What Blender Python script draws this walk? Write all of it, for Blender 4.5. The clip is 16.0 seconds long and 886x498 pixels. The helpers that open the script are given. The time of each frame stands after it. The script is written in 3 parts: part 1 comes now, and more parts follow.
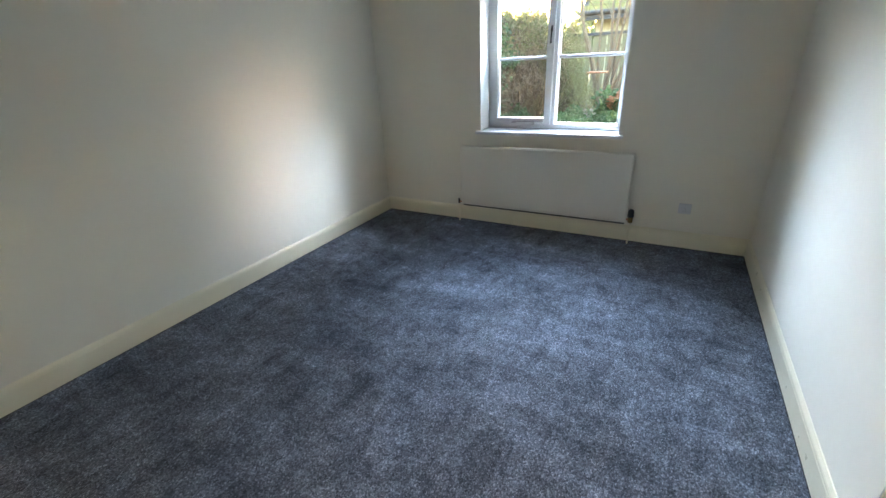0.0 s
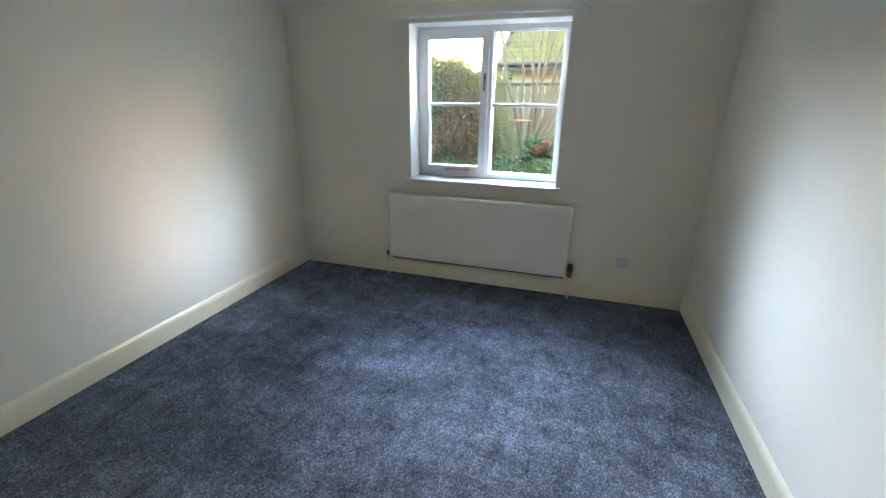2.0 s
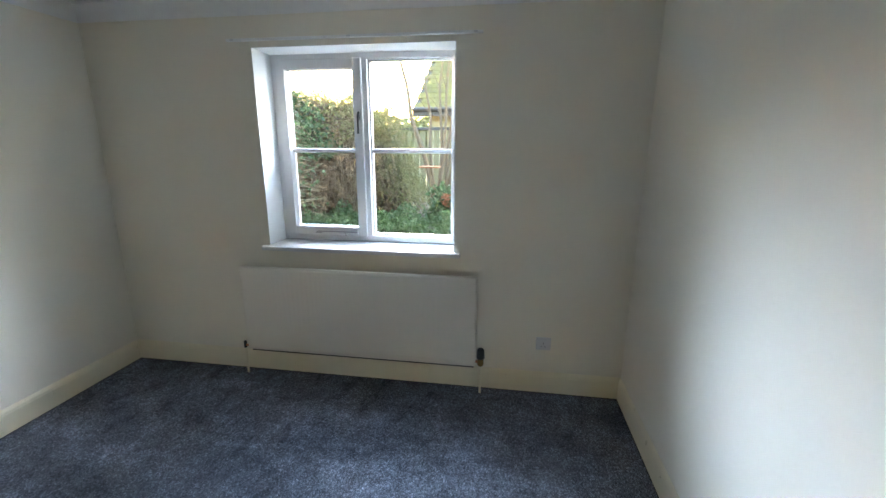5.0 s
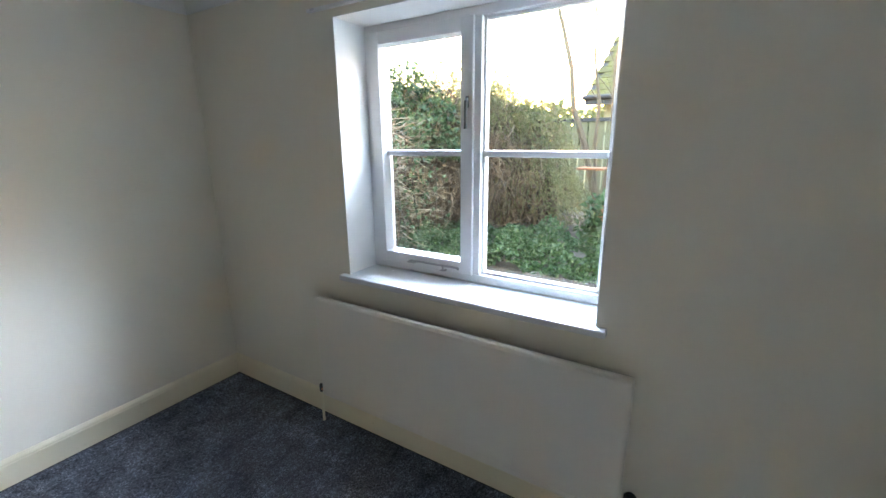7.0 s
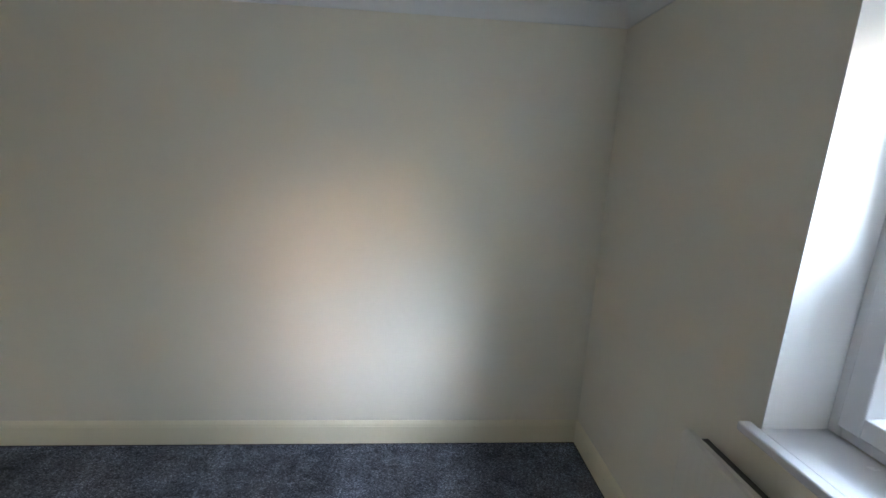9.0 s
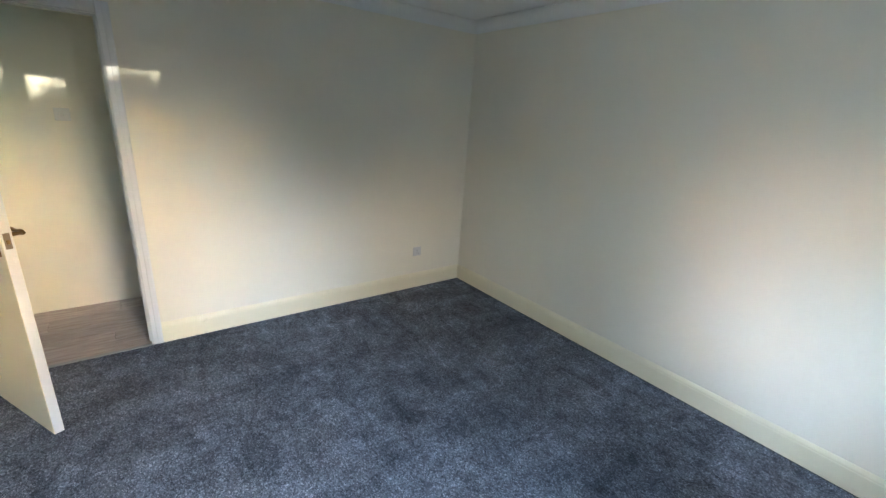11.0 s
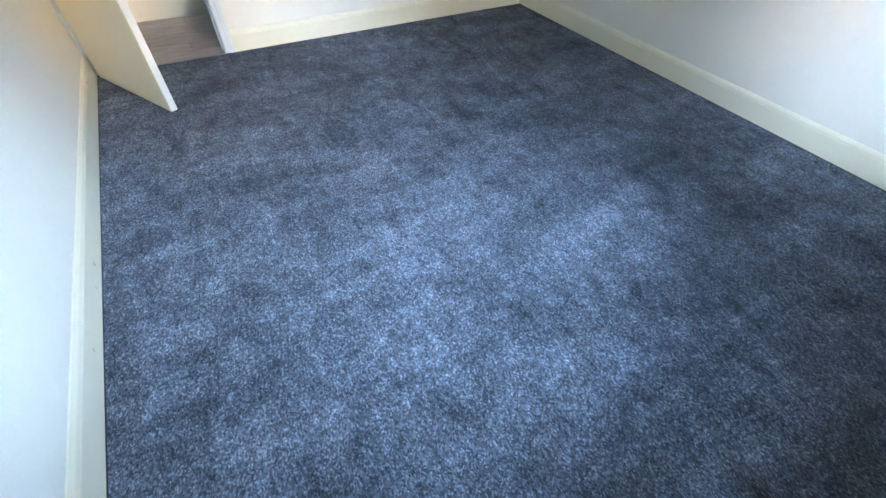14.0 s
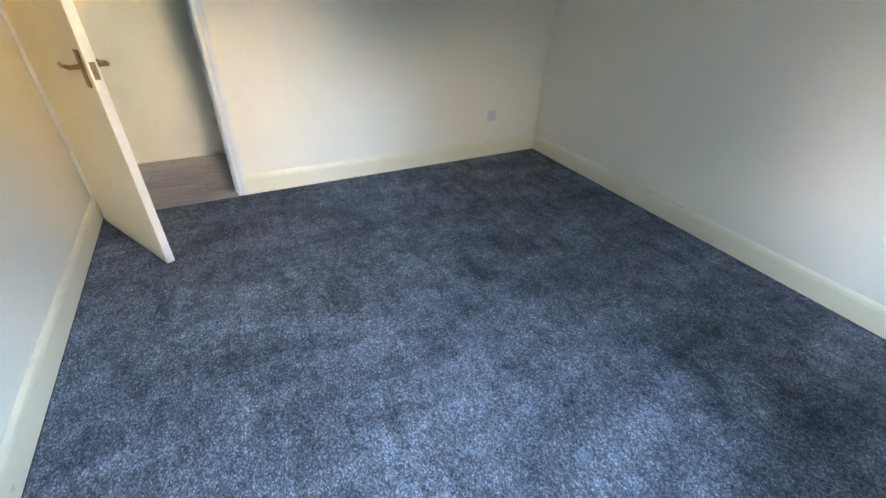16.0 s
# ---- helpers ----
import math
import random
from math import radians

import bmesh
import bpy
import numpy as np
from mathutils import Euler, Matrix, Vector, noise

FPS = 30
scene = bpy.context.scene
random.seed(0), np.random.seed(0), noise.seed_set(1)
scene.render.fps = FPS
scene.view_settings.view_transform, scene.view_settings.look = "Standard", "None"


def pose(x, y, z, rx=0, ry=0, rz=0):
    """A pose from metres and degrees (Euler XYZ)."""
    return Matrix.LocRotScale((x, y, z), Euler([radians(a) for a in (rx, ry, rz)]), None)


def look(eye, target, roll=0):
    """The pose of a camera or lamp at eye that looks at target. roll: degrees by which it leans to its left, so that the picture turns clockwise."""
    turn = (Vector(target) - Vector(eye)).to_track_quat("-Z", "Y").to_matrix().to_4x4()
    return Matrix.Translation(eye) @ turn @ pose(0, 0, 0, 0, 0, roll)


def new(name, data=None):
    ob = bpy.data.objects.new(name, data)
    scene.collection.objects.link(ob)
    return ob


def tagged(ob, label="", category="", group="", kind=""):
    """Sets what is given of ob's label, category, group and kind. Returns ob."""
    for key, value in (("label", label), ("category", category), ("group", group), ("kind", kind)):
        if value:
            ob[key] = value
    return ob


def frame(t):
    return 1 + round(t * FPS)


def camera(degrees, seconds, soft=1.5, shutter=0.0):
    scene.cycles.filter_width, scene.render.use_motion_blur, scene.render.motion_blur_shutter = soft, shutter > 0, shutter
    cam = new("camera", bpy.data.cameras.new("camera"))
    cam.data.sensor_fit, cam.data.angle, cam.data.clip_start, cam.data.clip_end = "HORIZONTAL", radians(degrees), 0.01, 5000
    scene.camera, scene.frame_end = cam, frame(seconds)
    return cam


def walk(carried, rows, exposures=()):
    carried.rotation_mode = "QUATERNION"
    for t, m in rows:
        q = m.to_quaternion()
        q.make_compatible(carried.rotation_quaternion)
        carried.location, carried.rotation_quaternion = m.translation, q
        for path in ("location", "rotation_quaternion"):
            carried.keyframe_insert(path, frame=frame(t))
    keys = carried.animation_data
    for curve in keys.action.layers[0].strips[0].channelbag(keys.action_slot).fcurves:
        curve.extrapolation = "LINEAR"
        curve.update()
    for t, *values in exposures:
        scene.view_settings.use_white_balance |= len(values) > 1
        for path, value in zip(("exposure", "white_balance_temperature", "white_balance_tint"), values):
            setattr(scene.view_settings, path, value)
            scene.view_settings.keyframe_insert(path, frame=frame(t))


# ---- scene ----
cam = camera(94.0, 16.0, soft=1.5)
PATH = [
    (0, (2.761, -3.762, 1.537), (1.873, -2.171, 0.713), -2.9),
    (0.5, (2.589, -3.586, 1.521), (1.888, -1.882, 0.743), -0.1),
    (1, (2.539, -3.415, 1.515), (1.944, -1.695, 0.685), -1.9),
    (1.5, (2.537, -3.38, 1.553), (1.895, -1.648, 0.787), 0.2),
    (2, (2.51, -3.384, 1.561), (1.944, -1.588, 0.886), 0.6),
    (2.5, (2.518, -3.345, 1.577), (2.029, -1.489, 1.016), -0.1),
    (3, (2.495, -3.305, 1.589), (2.121, -1.395, 1.131), 0.6),
    (3.5, (2.488, -3.228, 1.621), (2.262, -1.305, 1.122), 0.1),
    (3.7, (2.517, -3.157, 1.594), (2.305, -1.227, 1.117), 0.6),
    (5.8, (2.699, -2.089, 1.56), (2.172, -0.226, 1.059), -1.2),
    (6, (2.7, -2.012, 1.592), (2.039, -0.201, 1.06), -1.4),
    (6.5, (2.789, -1.74, 1.551), (1.856, -0.051, 1.024), -2.7),
    (7, (2.631, -1.491, 1.591), (1.618, 0.156, 1.083), -0.5),
    (7.5, (2.517, -1.282, 1.623), (1.27, 0.215, 1.171), -0.5),
    (8, (2.399, -1.108, 1.637), (0.713, -0.114, 1.222), -0.6),
    (8.5, (2.267, -1.031, 1.642), (0.403, -0.448, 1.211), 0.7),
    (9, (2.132, -1.019, 1.644), (0.184, -0.869, 1.217), 2.6),
    (9.5, (2.248, -1.003, 1.67), (0.375, -1.562, 1.248), 3.4),
    (10, (2.338, -0.985, 1.665), (0.755, -2.112, 1.192), 3.1),
    (12.3, (2.781, -0.689, 1.467), (1.892, -2.265, 0.614), 1.9),
    (12.5, (2.764, -0.664, 1.438), (1.937, -2.173, 0.42), 1.9),
    (13, (2.809, -0.618, 1.335), (2.066, -1.943, 0.034), 1.4),
    (13.5, (2.817, -0.587, 1.314), (2.123, -1.799, -0.117), 1.8),
    (14, (2.806, -0.576, 1.29), (2.103, -1.732, -0.183), 2.4),
    (14.5, (2.824, -0.625, 1.305), (2.032, -1.783, -0.121), 3.1),
    (15, (2.809, -0.677, 1.343), (1.92, -1.877, 0.012), 4.0),
    (15.5, (2.761, -0.752, 1.368), (1.845, -2.029, 0.131), 3.6),
    (16, (2.615, -0.971, 1.402), (1.809, -2.422, 0.285), 2.8),
]
walk(cam, [(t, look(e, a, r)) for t, e, a, r in PATH], exposures=[(0.0, 6.6, 5550, 11), (3.5, 6.45, 5500, 11), (6.0, 6.47, 5650, 13), (7.2, 6.25, 5550, 14), (8.0, 5.82, 5400, 14), (9.0, 6.25, 5650, 14), (10.0, 6.65, 5600, 11), (12.3, 6.6, 5100, 9), (14.0, 6.85, 4950, 9), (16.0, 6.6, 5200, 9)])

# ---- world and sun: a setting sun behind the far wood, its glow low in the window ----
SUN_EL, SUN_AZ = radians(3.6), radians(345.0)      # azimuth clockwise from +y
to_sun = Vector((math.sin(SUN_AZ) * math.cos(SUN_EL), math.cos(SUN_AZ) * math.cos(SUN_EL), math.sin(SUN_EL)))
world = bpy.data.worlds.new("world")
scene.world = world
world.use_nodes = True
wn = world.node_tree
wn.nodes.clear()
sky = wn.nodes.new("ShaderNodeTexSky")
sky.sky_type, sky.sun_disc = "NISHITA", False
sky.sun_elevation, sky.sun_rotation = SUN_EL, SUN_AZ
sky.air_density, sky.dust_density, sky.ozone_density = 1.0, 3.0, 1.0
bgd = wn.nodes.new("ShaderNodeBackground")
bgd.inputs["Strength"].default_value = 0.095
wout = wn.nodes.new("ShaderNodeOutputWorld")
wn.links.new(sky.outputs[0], bgd.inputs[0])
wn.links.new(bgd.outputs[0], wout.inputs[0])
sun = new("sun", bpy.data.lights.new("sun", "SUN"))
sun.data.energy, sun.data.angle, sun.data.color = 0.35, radians(0.5), (1.0, 0.80, 0.52)
sun.matrix_world = look((0, 0, 0), -to_sun)
# added lamps stand in for part of the sky's light just outside the window's opening, by direction:
# (azimuth clockwise from +y, elevation, spread, watts, colour)
SKY_FILLS = ((-42, 23, 38, 0.27, (0.78, 0.89, 1.0)),      # open sky above the hedge
             (-15, 43, 54, 0.40, (0.76, 0.88, 1.0)),      # high sky
             (-11, 9, 24, 0.040, (1.0, 0.80, 0.56)),      # golden glow where the sun went down
             (-2, 17, 20, 0.042, (0.84, 0.92, 1.0)),      # sky above the bungalow
             (15, 14, 20, 0.014, (1.0, 0.70, 0.46)),      # warm fill added for the orange low on the south wall
             (50, 8, 76, 0.080, (1.0, 0.93, 0.84)),       # wide fill added for the upper west wall
             (49, 13, 17, 0.036, (1.0, 0.62, 0.38)),      # orange fill added for the warm patch on the west wall
             (57, 29, 25, 0.112, (0.90, 0.94, 1.0)))      # high eastern sky
for az, el, cone, watts, colour in SKY_FILLS:
    away = Vector((math.sin(radians(az)) * math.cos(radians(el)), math.cos(radians(az)) * math.cos(radians(el)), math.sin(radians(el))))
    glow = new("sky_fill_lamp", bpy.data.lights.new("sky_fill_lamp", "AREA"))
    glow.data.shape, glow.data.size, glow.data.size_y = "RECTANGLE", 1.0, 1.5
    glow.data.energy, glow.data.color, glow.data.spread = watts, colour, radians(cone)
    glow.matrix_world = look(Vector((1.757, 0.20, 1.53)) + away * 0.55, Vector((1.757, 0.20, 1.53)))


# ---- materials ----
def mat(name):
    m = bpy.data.materials.new(name)
    m.use_nodes = True
    nt = m.node_tree
    return m, nt, nt.nodes["Principled BSDF"]


def mapped(nt, scale=(1, 1, 1), rot=(0, 0, 0)):
    tc, mp = nt.nodes.new("ShaderNodeTexCoord"), nt.nodes.new("ShaderNodeMapping")
    mp.inputs["Scale"].default_value, mp.inputs["Rotation"].default_value = scale, rot
    nt.links.new(tc.outputs["Object"], mp.inputs[0])
    return mp.outputs[0]


def noise_of(nt, vec, scale, detail=3.0, rough=0.55, warp=0.0):
    n = nt.nodes.new("ShaderNodeTexNoise")
    n.inputs["Scale"].default_value, n.inputs["Detail"].default_value = scale, detail
    n.inputs["Roughness"].default_value, n.inputs["Distortion"].default_value = rough, warp
    nt.links.new(vec, n.inputs["Vector"])
    return n.outputs["Fac"]


def ramp(nt, fac, stops):
    r = nt.nodes.new("ShaderNodeValToRGB")
    els = r.color_ramp.elements
    els[0].position, els[0].color = stops[0][0], (*stops[0][1], 1)
    els[1].position, els[1].color = stops[-1][0], (*stops[-1][1], 1)
    for p, c in stops[1:-1]:
        e = els.new(p)
        e.color = (*c, 1)
    nt.links.new(fac, r.inputs[0])
    return r.outputs[0]


def mixed(nt, a, b, fac, kind="MIX"):
    m = nt.nodes.new("ShaderNodeMix")
    m.data_type, m.blend_type = "RGBA", kind
    for sock, v in ((m.inputs[0], fac), (m.inputs[6], a), (m.inputs[7], b)):
        if isinstance(v, bpy.types.NodeSocket):
            nt.links.new(v, sock)
        else:
            sock.default_value = v if isinstance(v, (int, float)) else (*v, 1)
    return m.outputs[2]


def bump(nt, bsdf, height, strength, dist, after=None):
    b = nt.nodes.new("ShaderNodeBump")
    b.inputs["Strength"].default_value, b.inputs["Distance"].default_value = strength, dist
    nt.links.new(height, b.inputs["Height"])
    if after is not None:
        nt.links.new(after, b.inputs["Normal"])
    nt.links.new(b.outputs[0], bsdf.inputs["Normal"])
    return b.outputs[0]


def paint(name, colour, rough, mottle=0.06, relief=0.0006, fine=260.0, dirt=0.0):
    """Painted plaster, wood or metal: faint patches, roller grain, a little dirt."""
    m, nt, b = mat(name)
    v = mapped(nt)
    lo = tuple(c * (1 - mottle) for c in colour)
    col = mixed(nt, lo, colour, noise_of(nt, v, 1.7, 4.0))
    if dirt:
        spots = ramp(nt, noise_of(nt, v, 9.0, 5.0, 0.7), [(0.62, (0, 0, 0)), (0.8, (1, 1, 1))])
        f = nt.nodes.new("ShaderNodeMath")
        f.operation = "MULTIPLY"
        f.inputs[1].default_value = dirt
        nt.links.new(spots, f.inputs[0])
        col = mixed(nt, col, tuple(c * 0.55 for c in colour), f.outputs[0])
    nt.links.new(col, b.inputs["Base Color"])
    rr = ramp(nt, noise_of(nt, v, 14.0, 3.0), [(0.3, (rough * 0.85,) * 3), (0.7, (min(1, rough * 1.15),) * 3)])
    nt.links.new(rr, b.inputs["Roughness"])
    first = bump(nt, b, noise_of(nt, v, fine, 3.0, 0.6), 0.35, relief)
    bump(nt, b, noise_of(nt, v, 6.0, 3.0), 0.35, relief * 6, first)
    return m


def plain(name, colour, rough=0.5, metal=0.0, vary=0.12, scale=60.0):
    m, nt, b = mat(name)
    v = mapped(nt)
    nt.links.new(mixed(nt, tuple(c * (1 - vary) for c in colour), colour, noise_of(nt, v, scale, 3.0)), b.inputs["Base Color"])
    b.inputs["Roughness"].default_value, b.inputs["Metallic"].default_value = rough, metal
    return m


WALL = paint("wall_emulsion", (0.80, 0.754, 0.638), 0.75, 0.06, 0.0012, 260.0, 0.06)
CEIL = paint("ceiling_emulsion", (0.82, 0.82, 0.81), 0.8, 0.04)
COVE = paint("coving_emulsion", (0.80, 0.80, 0.78), 0.7, 0.04)
CREAM = paint("cream_gloss", (0.80, 0.735, 0.55), 0.32, 0.06, 0.0003, 120.0, 0.10)
DOORP = paint("door_gloss", (0.80, 0.75, 0.60), 0.34, 0.05, 0.00005, 40.0)
WHITE = paint("white_gloss", (0.73, 0.73, 0.735), 0.24, 0.04, 0.0003, 120.0, 0.05)
RADP = paint("radiator_enamel", (0.785, 0.742, 0.645), 0.38, 0.04, 0.0003, 90.0, 0.06)
PLAST = plain("white_plastic", (0.64, 0.635, 0.63), 0.35)
DARKP = plain("dark_plastic", (0.03, 0.03, 0.03), 0.45)
GREYP = plain("grey_plastic", (0.45, 0.44, 0.42), 0.5)
BRASS = plain("aged_brass", (0.34, 0.225, 0.09), 0.28, 1.0, 0.45, 90.0)
COPPER = plain("copper", (0.60, 0.28, 0.15), 0.38, 1.0, 0.3, 90.0)
STEEL = plain("dull_steel", (0.42, 0.42, 0.43), 0.4, 1.0)
# dark colour for the shade painted in behind the radiator panel
RADSHADE = plain("radiator_shade", (0.10, 0.095, 0.085), 0.7)
GAPDARK = plain("dark_gap", (0.03, 0.027, 0.025), 0.9)
HOLDER = plain("brown_bakelite", (0.20, 0.15, 0.11), 0.45)
MASON = paint("outer_render", (0.55, 0.52, 0.46), 0.9, 0.15, 0.003, 60.0, 0.2)


def cell_of(nt, vec, scale):
    """A random value for each small cell: flecks of yarn."""
    n = nt.nodes.new("ShaderNodeTexVoronoi")
    n.inputs["Scale"].default_value = scale
    nt.links.new(vec, n.inputs["Vector"])
    w = nt.nodes.new("ShaderNodeSeparateColor")
    nt.links.new(n.outputs["Color"], w.inputs[0])
    return w.outputs[0]


def carpet_material():
    m, nt, b = mat("carpet_pile")
    v = mapped(nt)
    sweep = mapped(nt, (0.7, 1.7, 1), (0, 0, radians(24)))
    cross = mapped(nt, (1.9, 0.8, 1), (0, 0, radians(-38)))
    pile = cell_of(nt, mapped(nt, (1.25, 0.8, 1), (0, 0, radians(-12))), 200.0)
    tuft = cell_of(nt, mapped(nt, (1.2, 0.85, 1), (0, 0, radians(17))), 110.0)
    brushed = noise_of(nt, sweep, 2.1, 10.0, 0.74, 0.35)
    trodden = noise_of(nt, cross, 4.5, 8.0, 0.72, 0.5)
    prints = noise_of(nt, v, 11.0, 8.0, 0.80, 0.2)
    grain = ramp(nt, pile, [(0.0, (0.058, 0.064, 0.080)), (0.60, (0.140, 0.153, 0.186)), (0.85, (0.200, 0.218, 0.264)), (1.0, (0.33, 0.355, 0.42))])
    grain = mixed(nt, grain, ramp(nt, tuft, [(0.0, (0.80, 0.80, 0.81)), (1.0, (1.18, 1.18, 1.18))]), 1.0, "MULTIPLY")
    patch = ramp(nt, brushed, [(0.36, (0.60, 0.60, 0.60)), (0.46, (0.86, 0.86, 0.86)), (0.53, (1.02, 1.02, 1.02)), (0.66, (1.50, 1.50, 1.54))])
    steps = ramp(nt, trodden, [(0.36, (0.58, 0.58, 0.58)), (0.46, (0.94, 0.94, 0.94)), (0.56, (1.05, 1.05, 1.05)), (0.68, (1.55, 1.55, 1.58))])
    spots = ramp(nt, prints, [(0.34, (0.72, 0.72, 0.72)), (0.46, (0.96, 0.96, 0.96)), (0.56, (1.04, 1.04, 1.04)), (0.68, (1.45, 1.45, 1.47))])
    col = grain
    for marks in (patch, steps, spots):
        col = mixed(nt, col, marks, 1.0, "MULTIPLY")
    nt.links.new(col, b.inputs["Base Color"])
    b.inputs["Roughness"].default_value = 1.0
    b.inputs["Specular IOR Level"].default_value = 0.1
    b.inputs["Sheen Weight"].default_value, b.inputs["Sheen Roughness"].default_value = 0.06, 0.4
    b.inputs["Sheen Tint"].default_value = (0.75, 0.8, 0.95, 1)
    first = bump(nt, b, pile, 0.7, 0.003)
    bump(nt, b, tuft, 0.4, 0.006, first)
    return m


CARPET = carpet_material()


def laminate_material():
    m, nt, b = mat("laminate_oak")
    v = mapped(nt, (2.2, 30.0, 1))
    info = nt.nodes.new("ShaderNodeObjectInfo")
    g = ramp(nt, noise_of(nt, v, 2.2, 5.0, 0.65, 0.6), [(0.3, (0.28, 0.21, 0.175)), (0.5, (0.46, 0.38, 0.335)), (0.72, (0.60, 0.52, 0.47))])
    tone = ramp(nt, info.outputs["Random"], [(0.0, (0.78, 0.78, 0.78)), (1.0, (1.12, 1.1, 1.08))])
    nt.links.new(mixed(nt, g, tone, 1.0, "MULTIPLY"), b.inputs["Base Color"])
    b.inputs["Roughness"].default_value = 0.42
    return m


LAMINATE = laminate_material()


def glass_material():
    m = bpy.data.materials.new("window_glass")
    m.use_nodes = True
    nt = m.node_tree
    nt.nodes.clear()
    out, mx = nt.nodes.new("ShaderNodeOutputMaterial"), nt.nodes.new("ShaderNodeMixShader")
    tr, gl, fr = nt.nodes.new("ShaderNodeBsdfTransparent"), nt.nodes.new("ShaderNodeBsdfGlossy"), nt.nodes.new("ShaderNodeFresnel")
    tr.inputs[0].default_value = (0.95, 0.97, 0.96, 1)
    gl.inputs["Roughness"].default_value = 0.02
    fr.inputs["IOR"].default_value = 1.45
    for a, c in ((fr.outputs[0], mx.inputs[0]), (tr.outputs[0], mx.inputs[1]), (gl.outputs[0], mx.inputs[2]), (mx.outputs[0], out.inputs[0])):
        nt.links.new(a, c)
    return m


GLASS = glass_material()


def leaf_material(name, stops, rough=0.5, through_light=0.35):
    m, nt, b = mat(name)
    geo = nt.nodes.new("ShaderNodeNewGeometry")
    col = ramp(nt, geo.outputs["Random Per Island"], stops)
    fine = ramp(nt, noise_of(nt, mapped(nt), 35.0, 2.0), [(0.3, (0.8, 0.8, 0.8)), (0.7, (1.15, 1.15, 1.15))])
    col = mixed(nt, col, fine, 1.0, "MULTIPLY")
    nt.links.new(col, b.inputs["Base Color"])
    b.inputs["Roughness"].default_value = rough
    tl, mx = nt.nodes.new("ShaderNodeBsdfTranslucent"), nt.nodes.new("ShaderNodeMixShader")
    nt.links.new(col, tl.inputs[0])
    mx.inputs[0].default_value = through_light
    out = nt.nodes["Material Output"]
    nt.links.new(b.outputs[0], mx.inputs[1])
    nt.links.new(tl.outputs[0], mx.inputs[2])
    nt.links.new(mx.outputs[0], out.inputs[0])
    return m


IVY = leaf_material("ivy_leaf", [(0.0, (0.030, 0.058, 0.018)), (0.6, (0.070, 0.110, 0.038)), (1.0, (0.15, 0.19, 0.085))], 0.4)
COVERL = leaf_material("groundcover_leaf", [(0.0, (0.045, 0.090, 0.026)), (0.6, (0.095, 0.150, 0.050)), (1.0, (0.20, 0.255, 0.125))], 0.35)
BROOM = leaf_material("broom_needle", [(0.0, (0.120, 0.130, 0.048)), (0.5, (0.205, 0.200, 0.076)), (1.0, (0.32, 0.30, 0.140))], 0.6)
TWIG = leaf_material("dry_twig", [(0.0, (0.040, 0.026, 0.015)), (0.6, (0.16, 0.108, 0.062)), (1.0, (0.30, 0.215, 0.130))], 0.85, 0.05)
PALE = leaf_material("bleached_twig", [(0.0, (0.26, 0.21, 0.135)), (1.0, (0.44, 0.385, 0.280))], 0.85, 0.05)
FLOWER = leaf_material("orange_petal", [(0.0, (0.422, 0.154, 0.077)), (1.0, (0.576, 0.291, 0.170))], 0.6)
BARK = paint("tree_bark", (0.21, 0.14, 0.082), 0.9, 0.45, 0.004, 45.0, 0.4)
SOIL = paint("soil", (0.108, 0.090, 0.060), 1.0, 0.4, 0.02, 30.0, 0.3)
STONE = paint("slate_grey_coping", (0.19, 0.21, 0.235), 0.8, 0.3, 0.003, 60.0, 0.3)
FENCEW = paint("weathered_fence_wood", (0.20, 0.155, 0.078), 0.9, 0.35, 0.002, 40.0, 0.3)
FARWALL = paint("cream_house_render", (0.383, 0.306, 0.180), 0.9, 0.1, 0.002, 40.0, 0.1)
FASCIA = plain("dark_fascia", (0.05, 0.035, 0.03), 0.6)
RUST = plain("terracotta", (0.336, 0.140, 0.063), 0.8)


def roof_material():
    m, nt, b = mat("mossy_roof_tile")
    v = mapped(nt)
    info = nt.nodes.new("ShaderNodeObjectInfo")
    moss = ramp(nt, noise_of(nt, v, 3.0, 6.0, 0.7), [(0.35, (0.065, 0.042, 0.02)), (0.5, (0.135, 0.100, 0.016)), (0.7, (0.20, 0.155, 0.022))])
    tone = ramp(nt, info.outputs["Random"], [(0.0, (0.8, 0.8, 0.8)), (1.0, (1.15, 1.15, 1.15))])
    nt.links.new(mixed(nt, moss, tone, 1.0, "MULTIPLY"), b.inputs["Base Color"])
    b.inputs["Roughness"].default_value = 0.95
    return m


ROOFT = roof_material()


# ---- mesh helpers ----
def finish(bm, material, name, smooth=False):
    bmesh.ops.recalc_face_normals(bm, faces=bm.faces)
    me = bpy.data.meshes.new(name)
    bm.to_mesh(me)
    bm.free()
    me.materials.append(material)
    if smooth:
        me.shade_smooth()
    return me


def part(name, bm, material, parent=None, label="", smooth=False):
    ob = new(name, finish(bm, material, name, smooth))
    if parent is not None:
        ob.parent = parent
    return tagged(ob, label)


def thing(name, at=(0, 0, 0), label="", category="", group="", kind=""):
    ob = new(name)
    ob.location = at
    return tagged(ob, label, category, group, kind)


